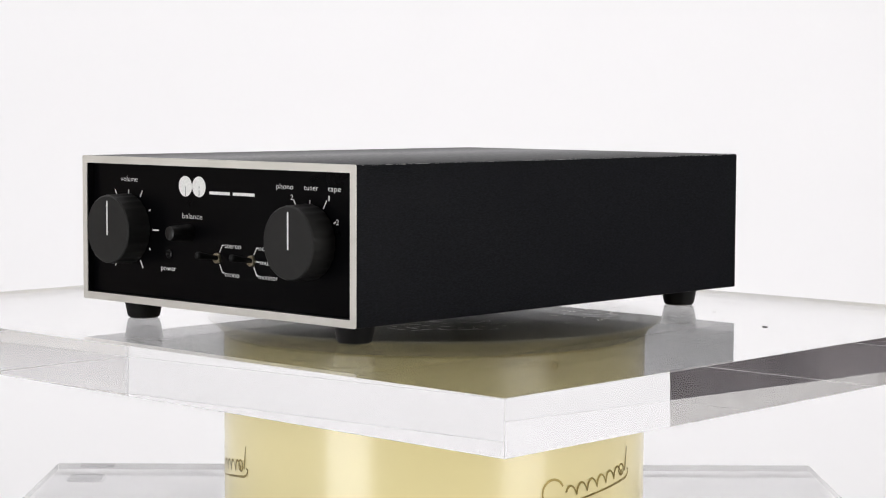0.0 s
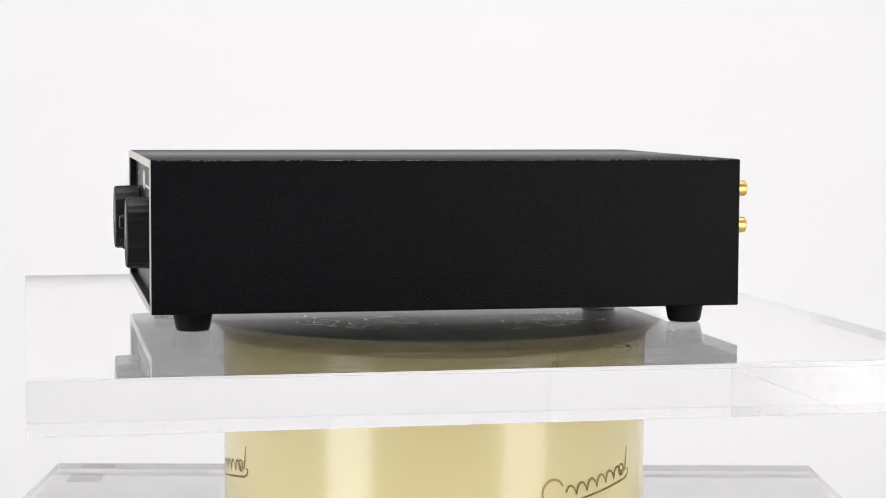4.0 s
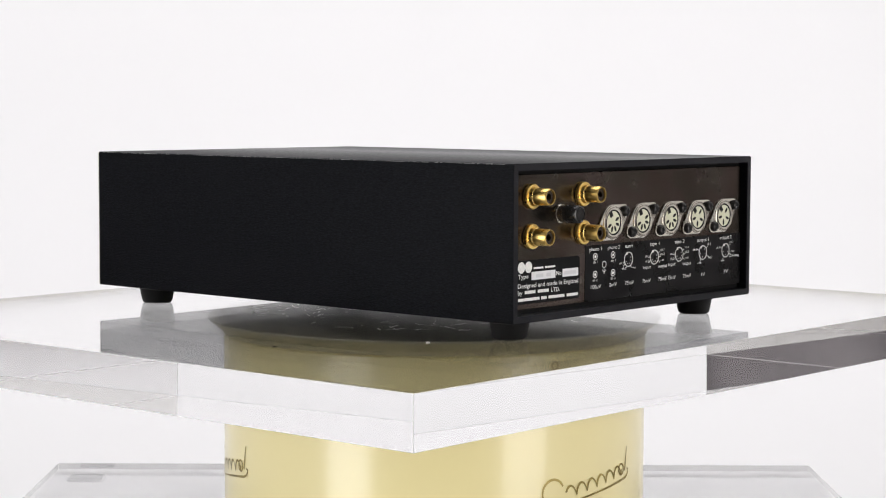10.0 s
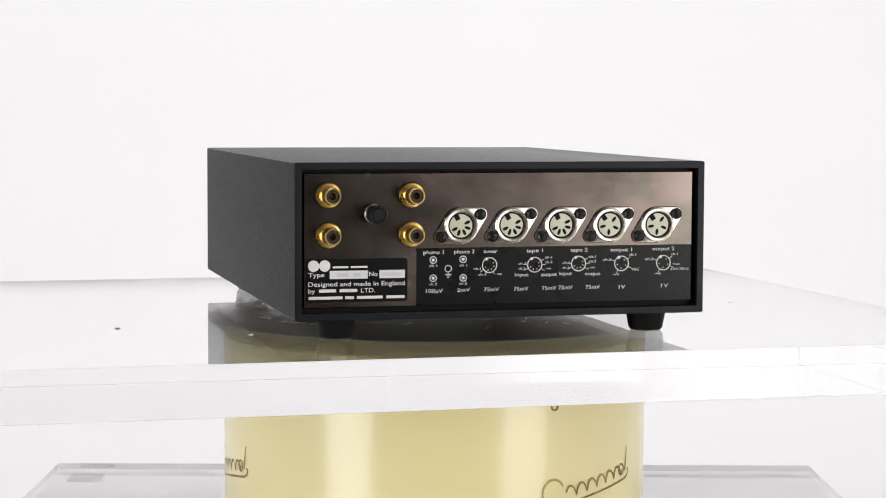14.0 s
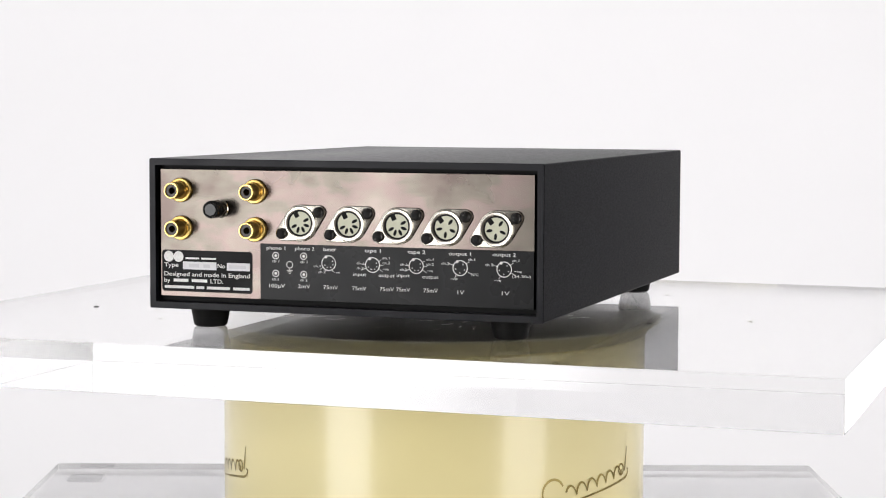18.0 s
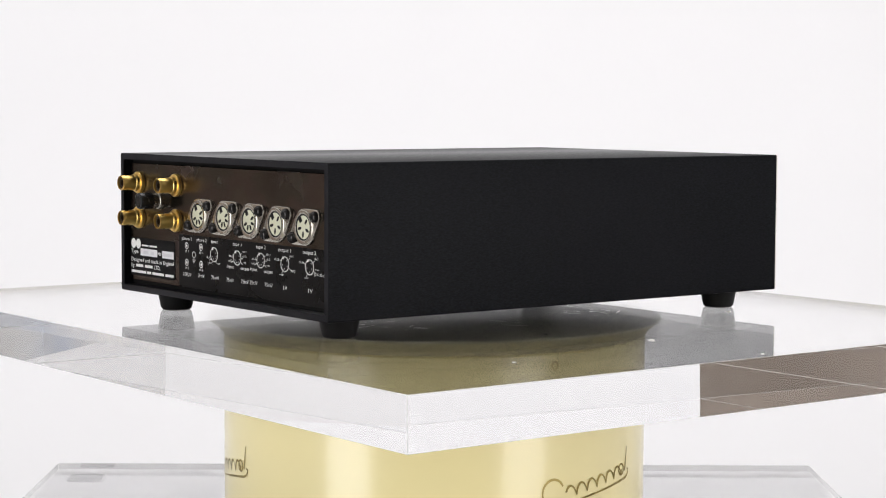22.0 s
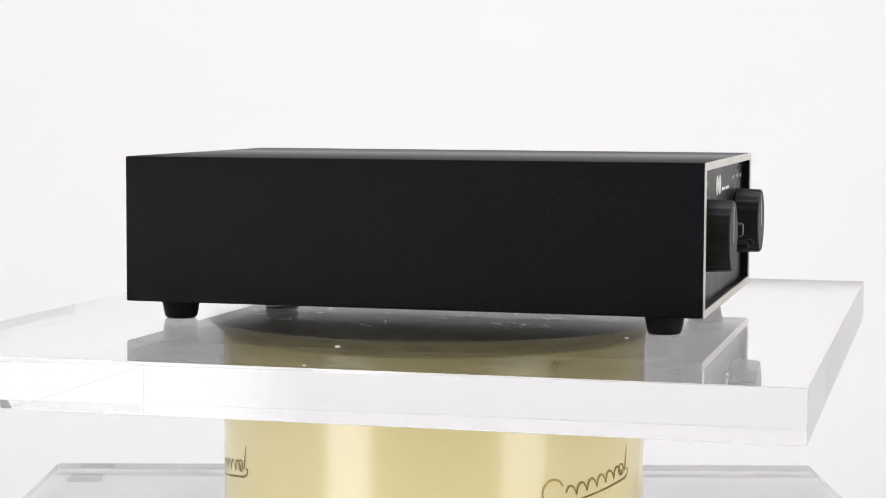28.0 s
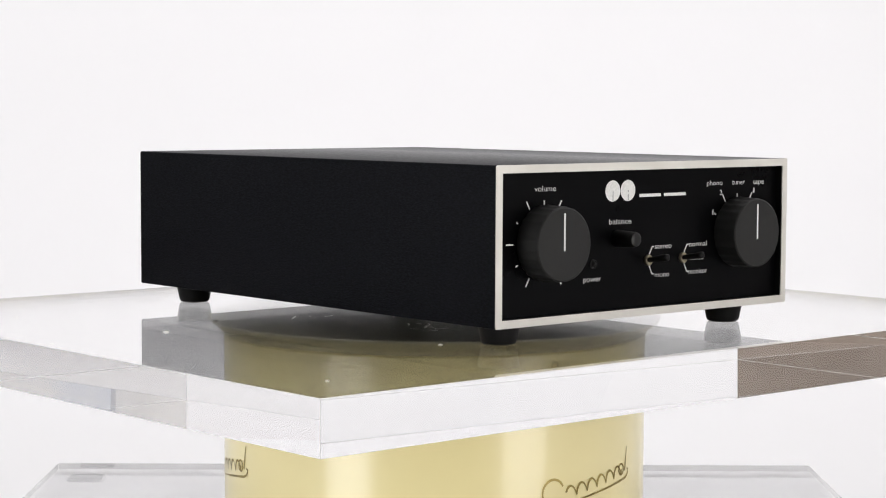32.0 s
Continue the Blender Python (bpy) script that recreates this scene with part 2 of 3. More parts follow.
def build_studio():
    t = 0.1
    x0, x1, y0, y1, z1 = -1.95, 1.45, -3.0, 2.7, 2.55
    z0 = FLOOR - 0.80
    shell = (
        ("floor", (x0 - t, x1 + t, y0 - t, y1 + t, z0 - t, z0), "floor", "mottled brown studio floor"),
        ("ceiling", (x0 - t, x1 + t, y0 - t, y1 + t, z1, z1 + t), "ceiling", "plain pale grey painted ceiling"),
        ("wall_north", (x0 - t, x1 + t, y1, y1 + t, z0, z1), "wall", "plain taupe wall behind the white paper"),
        ("wall_south", (x0 - t, x1 + t, y0 - t, y0, z0, z1), "wall", "plain dark taupe wall"),
        ("wall_west", (x0 - t, x0, y0, y1, z0, z1), "wall_pale", "plain pale wall"),
        ("wall_east", (x1, x1 + t, y0, y1, z0, z1), "wall_pale", "plain pale wall"),
        # added unseen panels, there only to colour reflections in the acrylic edges
        ("wall_added_brown", (x0, x0 + 0.02, 0.005, 0.83, z0, 0.60), "tile", "added unseen brown panel that tints the slab's reflections"),
        ("wall_added_dark", (x0, x0 + 0.02, -0.62, 0.0, z0, -0.02), "slate", "added unseen purple-grey panel that darkens the slab's reflections"),
        # white board added out of view to brighten a wedge of the slab
        ("wall_added_white", (x0, x0 + 0.02, -0.34, 0.0, -0.015, 0.60), "wall_pale", "added unseen white board that brightens the slab's reflections"),
        # added unseen panel, gives the slab's other side a blue reflection
        ("wall_added_blue", (x1 - 0.02, x1, -0.95, -0.16, z0, 0.50), "wall_blue", "added unseen blue-grey panel that tints the slab's reflections"),
        # unseen dark strip, added so the back panel mirrors something dark
        ("wall_added_dimmer_west", (x0, x0 + 0.02, 0.84, 2.3, -0.16, 0.14), "wall", "added unseen dark strip that keeps the amplifier's reflections dark"),
        # added panel: its pale blue mottle stands in for daylight from a window
        ("wall_added_daylight", (x0, x0 + 0.02, -1.5, -0.63, z0, 0.60), "wall_blue", "added unseen pale blue panel in place of window daylight"),
        # its counterpart, likewise added to darken the back panel's reflection
        ("wall_added_dimmer_east", (x1 - 0.02, x1, -0.25, 1.3, -0.15, 0.14), "wall", "added unseen dark strip that keeps the amplifier's reflections dark"),
    )
    for name, size, mat, label in shell:
        tagged(part(name, box(*size), MAT[mat]), label, "wall" if "wall" in name else name, kind="structure")
    # floating sheet added out of view, so the slab's edge mirrors white
    tagged(part("added_white_sheet_west", box(-1.323, -1.320, 0.53, 1.9, 0.10, 0.75), MAT["sweep"]), "added unseen white sheet that brightens the slab's reflections", "backdrop", kind="structure")
    tagged(part("plinth", box(-0.8, 1.1, -0.275, 0.95, z0, FLOOR - 0.0032, 0.003), MAT["sweep"]), "plain white plinth under the paper", "plinth", kind="structure")
    # white paper: flat on the plinth, then a wide curve up into a wall of paper
    prof = [(-0.28, 0.0), (0.9, 0.0)]
    for k in range(1, 25):
        a = radians(90 * k / 24)
        prof.append((0.9 + 1.1 * math.sin(a), 1.1 * (1 - math.cos(a))))
    prof.append((2.0, 2.3))
    for name, left, right, first, label in (
            ("backdrop", -0.82, 0.82, -0.28, "seamless white paper sweep behind and under the stand"),
            # the rest is unseen paper, added to put white into the acrylic's reflections
            ("backdrop_added_east", 0.8205, 1.30, -0.28, "added unseen white paper that brightens the slab's reflections"),
            ("added_strip_east", 1.3005, 1.42, -0.28, "added unseen flat white strip that brightens the slab's reflections"),
            ("backdrop_added_west", -1.30, -0.8205, 0.60, "added unseen white paper that brightens the slab's reflections")):
        line = [(first, 0.0)] + (prof[1:] if name.startswith("backdrop") else [(1.2, 0.0)])
        bm = bmesh.new()
        rows = [[bm.verts.new((x, y, FLOOR + z + dz)) for y, z in line] for dz in (0.0, -0.003) for x in (left, right)]
        for i in range(len(line) - 1):
            for p, q in ((0, 1), (2, 3), (0, 2), (1, 3)):
                bm.faces.new((rows[p][i], rows[q][i], rows[q][i + 1], rows[p][i + 1]))
        for i in (0, len(line) - 1):
            bm.faces.new((rows[0][i], rows[1][i], rows[3][i], rows[2][i]))
        bmesh.ops.recalc_face_normals(bm, faces=bm.faces[:])
        tagged(part(name, bm, MAT["sweep"], smooth=40), label, "backdrop", kind="structure")


build_studio()

# ---- display stand: fixed base, drum, turning platform ----
DRUM_R = 0.1159
SLAB = 0.0238
BASE_TOP = -0.126


def on_drum(s, z, lift):
    """A point on the drum: s metres round from the side that faces the lens, at height z."""
    a = s / DRUM_R
    r = DRUM_R + lift
    return Vector((r * math.sin(a), -r * math.cos(a), z))


def ribbon(strokes, lift=0.00025):
    """Painted strokes on the drum: lists of (s, z, width)."""
    bm = bmesh.new()
    for pts in strokes:
        pairs = []
        for i, (s, z, w) in enumerate(pts):
            a, b = pts[max(i - 1, 0)], pts[min(i + 1, len(pts) - 1)]
            d = Vector((b[0] - a[0], b[1] - a[1]))
            d = d.normalized() if d.length > 1e-9 else Vector((1, 0))
            nx, nz = -d.y * w / 2, d.x * w / 2
            pairs.append((bm.verts.new(on_drum(s + nx, z + nz, lift)), bm.verts.new(on_drum(s - nx, z - nz, lift))))
        for (a, b), (c, d) in zip(pairs, pairs[1:]):
            bm.faces.new((a, b, d, c))
    bmesh.ops.recalc_face_normals(bm, faces=bm.faces[:])
    return bm


def flourish(s0):
    """An abstract painted flourish: a large open loop, a run of waves, a tall stroke and an underline with a hook."""
    mm = 0.001
    tilt = radians(7.5)

    def put(u, v, w):
        return (s0 + (u * math.cos(tilt) - v * math.sin(tilt)) * mm, -0.0847 + (u * math.sin(tilt) + v * math.cos(tilt)) * mm, 1.05 * w * mm)

    strokes = []
    loop = [put(5.0 + 6.6 * math.cos(radians(a)), 0.6 + 7.2 * math.sin(radians(a)), 0.8 + 0.5 * abs(math.sin(radians(a)))) for a in range(20, 321, 10)]
    strokes.append(loop)
    wave = []
    for k in range(0, 121):
        q = k / 120
        wave.append(put(14 + 46 * q - 1.1 * math.cos(2 * math.pi * 6 * q), -0.6 + 2.7 * math.sin(2 * math.pi * 6 * q), 0.95 + 0.3 * math.sin(2 * math.pi * 6 * q + 1)))
    strokes.append(wave)
    eye = [put(58.5 + 2.6 * math.cos(radians(a)), -0.6 + 2.9 * math.sin(radians(a)), 0.95) for a in range(0, 361, 20)]
    strokes.append(eye)
    strokes.append([put(66.5, 9.8, 0.6), put(64.8, 5.0, 0.9), put(62.6, -2.5, 1.1)])
    under = [put(18 + 44 * k / 20, -6.3 - 0.1 * k / 20, 0.7 + 0.5 * k / 20) for k in range(21)]
    under += [put(64.8, -5.6, 1.1), put(66.5, -4.0, 1.0), put(66.8, -2.6, 0.9), put(65.2, -2.0, 0.7)]
    strokes.append(under)
    return ribbon(strokes)


def arrised(ob):
    """Whitens the narrow bevelled edges of an acrylic plate, painting in their bright highlight."""
    ob.data.materials.append(MAT["arris"])
    for f in ob.data.polygons:
        if max(abs(q) for q in f.normal) < 0.99:
            f.material_index = 1
    return ob


def build_stand():
    stand = tagged(new("display_stand"), "cream lacquered drum on a clear acrylic base plate", "stand")
    stand.location = (0, 0, FLOOR)
    up = Matrix.Translation((0, 0, -FLOOR))
    plate = part("base_plate", box(-0.2495, 0.2495, -0.2115, 0.2115, BASE_TOP - 0.025, BASE_TOP, 0.00012, 1), MAT["acrylic"], stand, "clear acrylic base plate", up)
    arrised(plate)
    for x, y, mat, label in ((-0.227, 0.187, "felt", "grey felt pad"), (0.07, 0.187, "sweep", "white pad"), (-0.223, -0.186, "sweep", "white pad"), (0.223, -0.186, "sweep", "white pad")):
        part("pad", box(x - 0.011, x + 0.011, y - 0.009, y + 0.009, FLOOR, BASE_TOP - 0.0252, 0.0004), MAT[mat], stand, label, up)
    z0, z1 = BASE_TOP + 0.0003, -0.0326
    drum = part("drum", lathe([(0, z0), (DRUM_R - 0.001, z0), (DRUM_R, z0 + 0.001), (DRUM_R, z1 - 0.001), (DRUM_R - 0.001, z1), (0, z1)], 160), MAT["lacquer"], stand, "glossy cream lacquered drum", up, 40)
    part("painted_flourish", flourish(0.0588), MAT["ink"], drum, "old gold painted flourish")
    part("painted_flourish", flourish(0.0588 - DRUM_R * radians(119.4)), MAT["ink"], drum, "old gold painted flourish")
    a = radians(31.6)
    out = Matrix.Translation((DRUM_R * math.sin(a), -DRUM_R * math.cos(a), -0.0390)) @ Matrix.Rotation(a, 4, "Z") @ pose(0, 0, 0, 90)
    part("grub_screw", lathe([(0.0021, -0.001), (0.0023, 0.0004), (0.0016, 0.0007), (0.0013, -0.0002), (0, -0.0003)], 20), MAT["ink"], drum, "dark grub screw", out, 40)


def build_platform():
    plat = tagged(new("turning_platform"), "thick clear acrylic slab turning on an olive disc", "platform")
    turn = pose(-0.0022, -0.0101, 0, 0, 0, 0.22)
    slab = part("slab", box(-0.2483, 0.2483, -0.21155, 0.21155, -SLAB, 0, 0.00012, 1), MAT["acrylic"], plat, "clear polished acrylic slab", turn)
    arrised(slab)
    z1, z0 = -SLAB - 0.0003, -0.0324
    part("bearing_disc", lathe([(0, z1 - 0.0012), (0.1242, z1 - 0.0012), (0.1245, z1 - 0.0009), (0.1245, z1 - 0.0003), (0.1242, z1), (0, z1)], 160), MAT["disc"], plat, "olive cream scuffed bearing disc", None, 40)
    part("disc_rim", lathe([(0, z0), (0.1166, z0), (0.1172, z0 + 0.0012), (0.1192, z0 + 0.0034), (0.1222, z0 + 0.0056), (0.1240, z1 - 0.0013), (0, z1 - 0.0013)], 160), MAT["rim"], plat, "sloping cream rim under the disc, shade put into its olive colour", None, 60)
    rnd = random.Random(5)
    # scuffs in the slab's upper face, over the drum
    ztop = 0.00008
    bm = bmesh.new()
    for k in range(70):
        r, a = 0.096 * math.sqrt(rnd.random()), rnd.random() * 2 * math.pi
        x, y = r * math.cos(a), r * math.sin(a)
        ln, t = rnd.choice((0.0008, 0.0012, 0.002, 0.004, 0.007, 0.011)) * rnd.uniform(0.6, 1.3), rnd.gauss(0.6, 0.6)
        w = rnd.uniform(0.0002, 0.00045)
        dx, dy = math.cos(t) * ln / 2, math.sin(t) * ln / 2
        nx, ny = -math.sin(t) * w / 2, math.cos(t) * w / 2
        q = [bm.verts.new((x + sx * dx + sy * nx, y + sx * dy + sy * ny, ztop)) for sx, sy in ((-1, -1), (1, -1), (1, 1), (-1, 1))]
        bm.faces.new(q)
    for cx, cy, n, spread in ((0.070, -0.078, 70, 0.020), (0.088, 0.05, 45, 0.018), (-0.05, 0.078, 26, 0.018), (-0.06, -0.072, 26, 0.018)):
        for k in range(n):
            x, y = rnd.gauss(cx, spread), rnd.gauss(cy, spread)
            t, ln, w = rnd.choice((0.2, 0.9, 2.2)) + rnd.gauss(0, 0.3), rnd.uniform(0.001, 0.012), rnd.uniform(0.0003, 0.0008)
            if math.hypot(x, y) > 0.102:
                continue
            pts = [(x + math.cos(t + q * 0.25) * ln * q, y + math.sin(t + q * 0.25) * ln * q) for q in (-0.5, 0.0, 0.5)]
            nx, ny = -math.sin(t) * w / 2, math.cos(t) * w / 2
            lo = [bm.verts.new((a - nx, b - ny, ztop)) for a, b in pts]
            hi = [bm.verts.new((a + nx, b + ny, ztop)) for a, b in pts]
            for i in (0, 1):
                bm.faces.new((lo[i], lo[i + 1], hi[i + 1], hi[i]))
    tagged(part("scuffs", bm, MAT["dust"], plat, "pale fine scuffs and dust"), kind="stuff")
    for x, y, r, mat in ((-0.1275, 0.0268, 0.0012, "rubber"), (-0.1755, 0.0, 0.0014, "dust"), (-0.2005, 0.1055, 0.0009, "dust"), (-0.2428, -0.0064, 0.0008, "dust"),
                         (0.1792, 0.0566, 0.0013, "rubber"), (0.1183, 0.0985, 0.0011, "dust"), (-0.2184, -0.1866, 0.0009, "dust"), (-0.1033, -0.1245, 0.0012, "dust")):
        def lump(i, a, q):
            return q * (1 + 0.3 * math.sin(3 * a) + 0.25 * math.sin(2 * a + 1))
        part("speck", lathe([(r, 0.00005), (r * 0.7, r * 0.35), (0, r * 0.45)], 10, (x, y), None, lump), MAT[mat], plat, "dark speck" if mat == "rubber" else "pale speck")
    return plat


build_stand()
platform = build_platform()

# ---- preamplifier ----
W, L, H, ZB = 0.206, 0.3002, 0.0753, 0.0104
OX, OY = 0.0006, -0.0118
YF, YR = OY - L / 2, OY + L / 2
FRONT = Matrix(((1, 0, 0, 0), (0, 0, -1, 0), (0, 1, 0, 0), (0, 0, 0, 1)))
REAR = Matrix(((-1, 0, 0, 0), (0, 0, 1, 0), (0, 1, 0, 0), (0, 0, 0, 1)))
FACE_F, FACE_R = YF + 0.0041, YR - 0.0026
on_front = Matrix.Translation((0, FACE_F, 0)) @ FRONT
on_rear = Matrix.Translation((0, FACE_R, 0)) @ REAR
mm = 0.001


def sleeve(x0, x1, z0, z1, y0, y1, wall, bevel):
    """An open-ended case: four walls with rounded outer edges."""
    outer = rounded(x0, x1, z0, z1, bevel, 3)
    inner = rounded(x0 + wall, x1 - wall, z0 + wall, z1 - wall, bevel * 0.5, 3)
    bm = bmesh.new()
    loops = [[bm.verts.new((x, y, z)) for x, z in pts] for pts, y in ((outer, y0), (inner, y0), (inner, y1), (outer, y1))]
    n = len(outer)
    for a, b in zip(loops, loops[1:] + loops[:1]):
        for i in range(n):
            j = (i + 1) % n
            bm.faces.new((a[i], a[j], b[j], b[i]))
    bmesh.ops.recalc_face_normals(bm, faces=bm.faces[:])
    return bm


def words(rows, parent, m, mat, lift, weight=0.0):
    for body, u0, u1, v, h in rows:
        mesh = text_mesh(body, u0 * mm, u1 * mm, v * mm, h * mm, lift, weight)
        mesh.materials.append(mat)
        mesh.name = "lettering"
        part("lettering", mesh, mat, parent, "printed word '" + body + "'", m)


def strokes(name, rows, parent, m, mat, lift, label):
    """One printed mark made of straight strokes: (u0, v0, u1, v1, width)."""
    bm = bmesh.new()
    for u0, v0, u1, v1, w in rows:
        bar(bm, u0 * mm, v0 * mm, u1 * mm, v1 * mm, w * mm, lift - 0.00004, lift)
    return part(name, bm, mat, parent, label, m)


def fluted(i, a, r):
    return r * (1 - 0.020 * abs(math.cos(12 * a))) if i <= 4 else r


def build_knob(amp, name, u, v, label):
    w1 = 0.0140
    prof = [(0.0182, 0.0006), (0.0181, 0.0012), (0.0180, 0.0040), (0.0178, 0.0080), (0.0177, w1 - 0.0014), (0.0174, w1 - 0.0005), (0.0168, w1), (0, w1)]
    m = on_front @ Matrix.Translation((u * mm, v * mm, 0))
    knob = part(name, lathe(prof, 144, (0, 0), None, fluted), MAT["knob"], amp, label, m, 32)
    part("pointer_line", prism(rounded(-0.0005, 0.0005, -0.0030, 0.0146, 0.0002, 2), w1 - 0.0002, w1 + 0.0001), MAT["print"], knob, "white pointer line")
    part("shaft_collar", lathe([(0.006, 0.00002), (0.006, 0.0012), (0, 0.0012)], 32), MAT["plastic"], knob)


def build_front(amp):
    t = 0.0038
    part("front_bezel", sleeve(OX - W / 2, OX + W / 2, ZB, ZB + H, YF, YF + 0.0006, t, 0.0010), MAT["silver"], amp, "satin silver bezel round the front", None, 40)
    part("bezel_reveal", sleeve(OX - W / 2 + 0.0035, OX + W / 2 - 0.0035, ZB + 0.0035, ZB + H - 0.0035, YF + 0.0011, YF + 0.0058, t - 0.0034, 0.0004), MAT["plastic"], amp, "black reveal inside the bezel", None, 40)
    x0, x1, z0, z1 = OX - W / 2 + t, OX + W / 2 - t, ZB + t, ZB + H - t
    panel = part("front_panel", box(x0 + 0.0001, x1 - 0.0001, FACE_F, FACE_F + 0.0015, z0 + 0.0001, z1 - 0.0001, 0.0002, 1), MAT["fascia"], amp, "satin black fascia with white printing")
    lift = 0.00012
    words((("volume", -74.8, -61.0, 74.2, 2.7), ("balance", -25.0, -9.5, 57.0, 2.7), ("power", -42.2, -30.1, 29.9, 2.7),
           ("stereo", 7.5, 19.6, 43.7, 2.6), ("mono", 7.7, 18.1, 29.6, 2.6), ("normal", 32.6, 45.7, 43.7, 2.6), ("mute", 33.6, 43.1, 36.9, 2.6), ("monitor", 32.5, 46.3, 29.9, 2.6),
           ("phono", 45.4, 57.2, 74.1, 2.6), ("tuner", 64.7, 74.6, 74.1, 2.6), ("tape", 81.0, 89.8, 74.0, 2.6),
           ("2", 55.2, 57.1, 69.1, 2.6), ("1", 81.4, 82.2, 69.5, 2.6), ("1", 49.8, 50.6, 59.2, 2.6), ("2", 86.6, 88.4, 58.6, 2.6)), panel, on_front, MAT["print"], lift, -0.007)
    # logo: two discs and two plain bars for the maker's name
    for u in (-22.6, -12.1):
        part("logo_disc", lathe([(5.15 * mm, lift - 0.00004), (5.15 * mm, lift), (0, lift)], 48, (u * mm, 71.8 * mm)), MAT["print"], panel, "white printed disc", on_front)
    strokes("logo_lines", ((-22.5, 66.8, -22.5, 71.6, 0.5), (-11.9, 67.2, -11.9, 70.0, 0.5), (-11.9, 71.0, -11.9, 72.0, 0.5)), panel, on_front, MAT["dimprint"], lift + 0.00005, "thin grey lines in the discs")
    strokes("maker_bars", ((-4.0, 69.1, 11.4, 69.1, 1.5), (13.6, 69.1, 29.6, 69.1, 1.5)), panel, on_front, MAT["print"], lift, "plain white bars for the maker's name")
    cu, cv = -68.5, 48.6
    for ang, r0, r1 in ((90, 16.5, 20.0), (60, 19.0, 22.8), (120, 18.5, 22.8), (180, 19.6, 24.3), (0, 19.6, 24.6), (240, 18.6, 23.2), (300, 18.6, 23.2), (150, 19.2, 20.6), (30, 19.2, 20.8), (210, 19.4, 20.8), (330, 19.2, 20.6)):
        c, s = math.cos(radians(ang)), math.sin(radians(ang))
        strokes("volume_tick", ((cu + r0 * c, cv + r0 * s, cu + r1 * c, cv + r1 * s, 0.75),), panel, on_front, MAT["print"], lift, "white tick")
    su, sv = 68.7, 48.5
    for ang, r0, r1 in ((150, 18.6, 20.0), (120, 18.2, 22.6), (90, 17.6, 19.8), (60, 18.4, 23.0), (30, 18.6, 20.4)):
        c, s = math.cos(radians(ang)), math.sin(radians(ang))
        strokes("selector_tick", ((su + r0 * c, sv + r0 * s, su + r1 * c, sv + r1 * s, 0.6),), panel, on_front, MAT["print"], lift, "white tick")
    build_knob(amp, "volume_knob", -68.5, 48.6, "large dark grey fluted volume knob")
    build_knob(amp, "selector_knob", 68.6, 48.5, "large dark grey fluted selector knob")
    m = on_front @ Matrix.Translation((-19.4 * mm, 48.8 * mm, 0))
    part("balance_knob", lathe([(0.0042, 0.0001), (0.0041, 0.002), (0.0037, 0.0118), (0.0034, 0.0130), (0.0027, 0.0134), (0, 0.0134)], 28), MAT["plastic"], amp, "small tapered black balance knob", m, 40)
    m = on_front @ Matrix.Translation((-35.6 * mm, 37.0 * mm, 0))
    lamp = part("power_lamp_bezel", lathe([(0.0023, 0.00005), (0.0023, 0.0006), (0.0018, 0.0009), (0.0015, 0.0004), (0, 0.0004)], 28), MAT["plastic"], amp, "small black power light bezel, unlit", m, 40)
    part("lens", lathe([(0.0014, 0.0004), (0.0012, 0.0012), (0.0007, 0.0017), (0, 0.0019)], 20), MAT["plastic"], lamp, "dark unlit lens", None, 60)
    for u, three in ((2.2, False), (27.6, True)):
        m = on_front @ Matrix.Translation((u * mm, 37.1 * mm, 0))
        sw = part("toggle_switch", lathe([(0.0027, 0.00005), (0.0027, 0.0012), (0.0024, 0.0016), (0.0019, 0.0016), (0.0018, 0.0010), (0, 0.0010)], 28), MAT["brass"], amp, "brass switch nut", m, 40)
        part("lever", lathe([(0.0011, 0.0006), (0.0013, 0.004), (0.0018, 0.0125), (0.0017, 0.0136), (0.0011, 0.0141), (0, 0.0142)], 20), MAT["rubber"], sw, "black switch lever", Matrix.Rotation(radians(-9), 4, "X"), 50)
        rows = [(u + 1.3, 40.0, u + 3.4, 43.6, 0.55), (u + 3.3, 43.6, u + 4.8, 43.6, 0.55), (u + 1.3, 34.2, u + 3.4, 30.1, 0.55), (u + 3.3, 30.1, u + 4.9, 30.1, 0.55)]
        if three:
            rows.append((u + 2.6, 36.9, u + 5.4, 36.9, 0.55))
        strokes("leader_lines", rows, panel, on_front, MAT["print"], lift, "white leader lines")


def hull(pts):
    pts = sorted(set(pts))

    def half(seq):
        out = []
        for p in seq:
            while len(out) > 1 and (out[-1][0] - out[-2][0]) * (p[1] - out[-2][1]) - (out[-1][1] - out[-2][1]) * (p[0] - out[-2][0]) <= 0:
                out.pop()
            out.append(p)
        return out[:-1]
    return half(pts) + half(pts[::-1])


def circle(u, v, r, n=40):
    return [(u + r * math.cos(2 * math.pi * k / n), v + r * math.sin(2 * math.pi * k / n)) for k in range(n)]


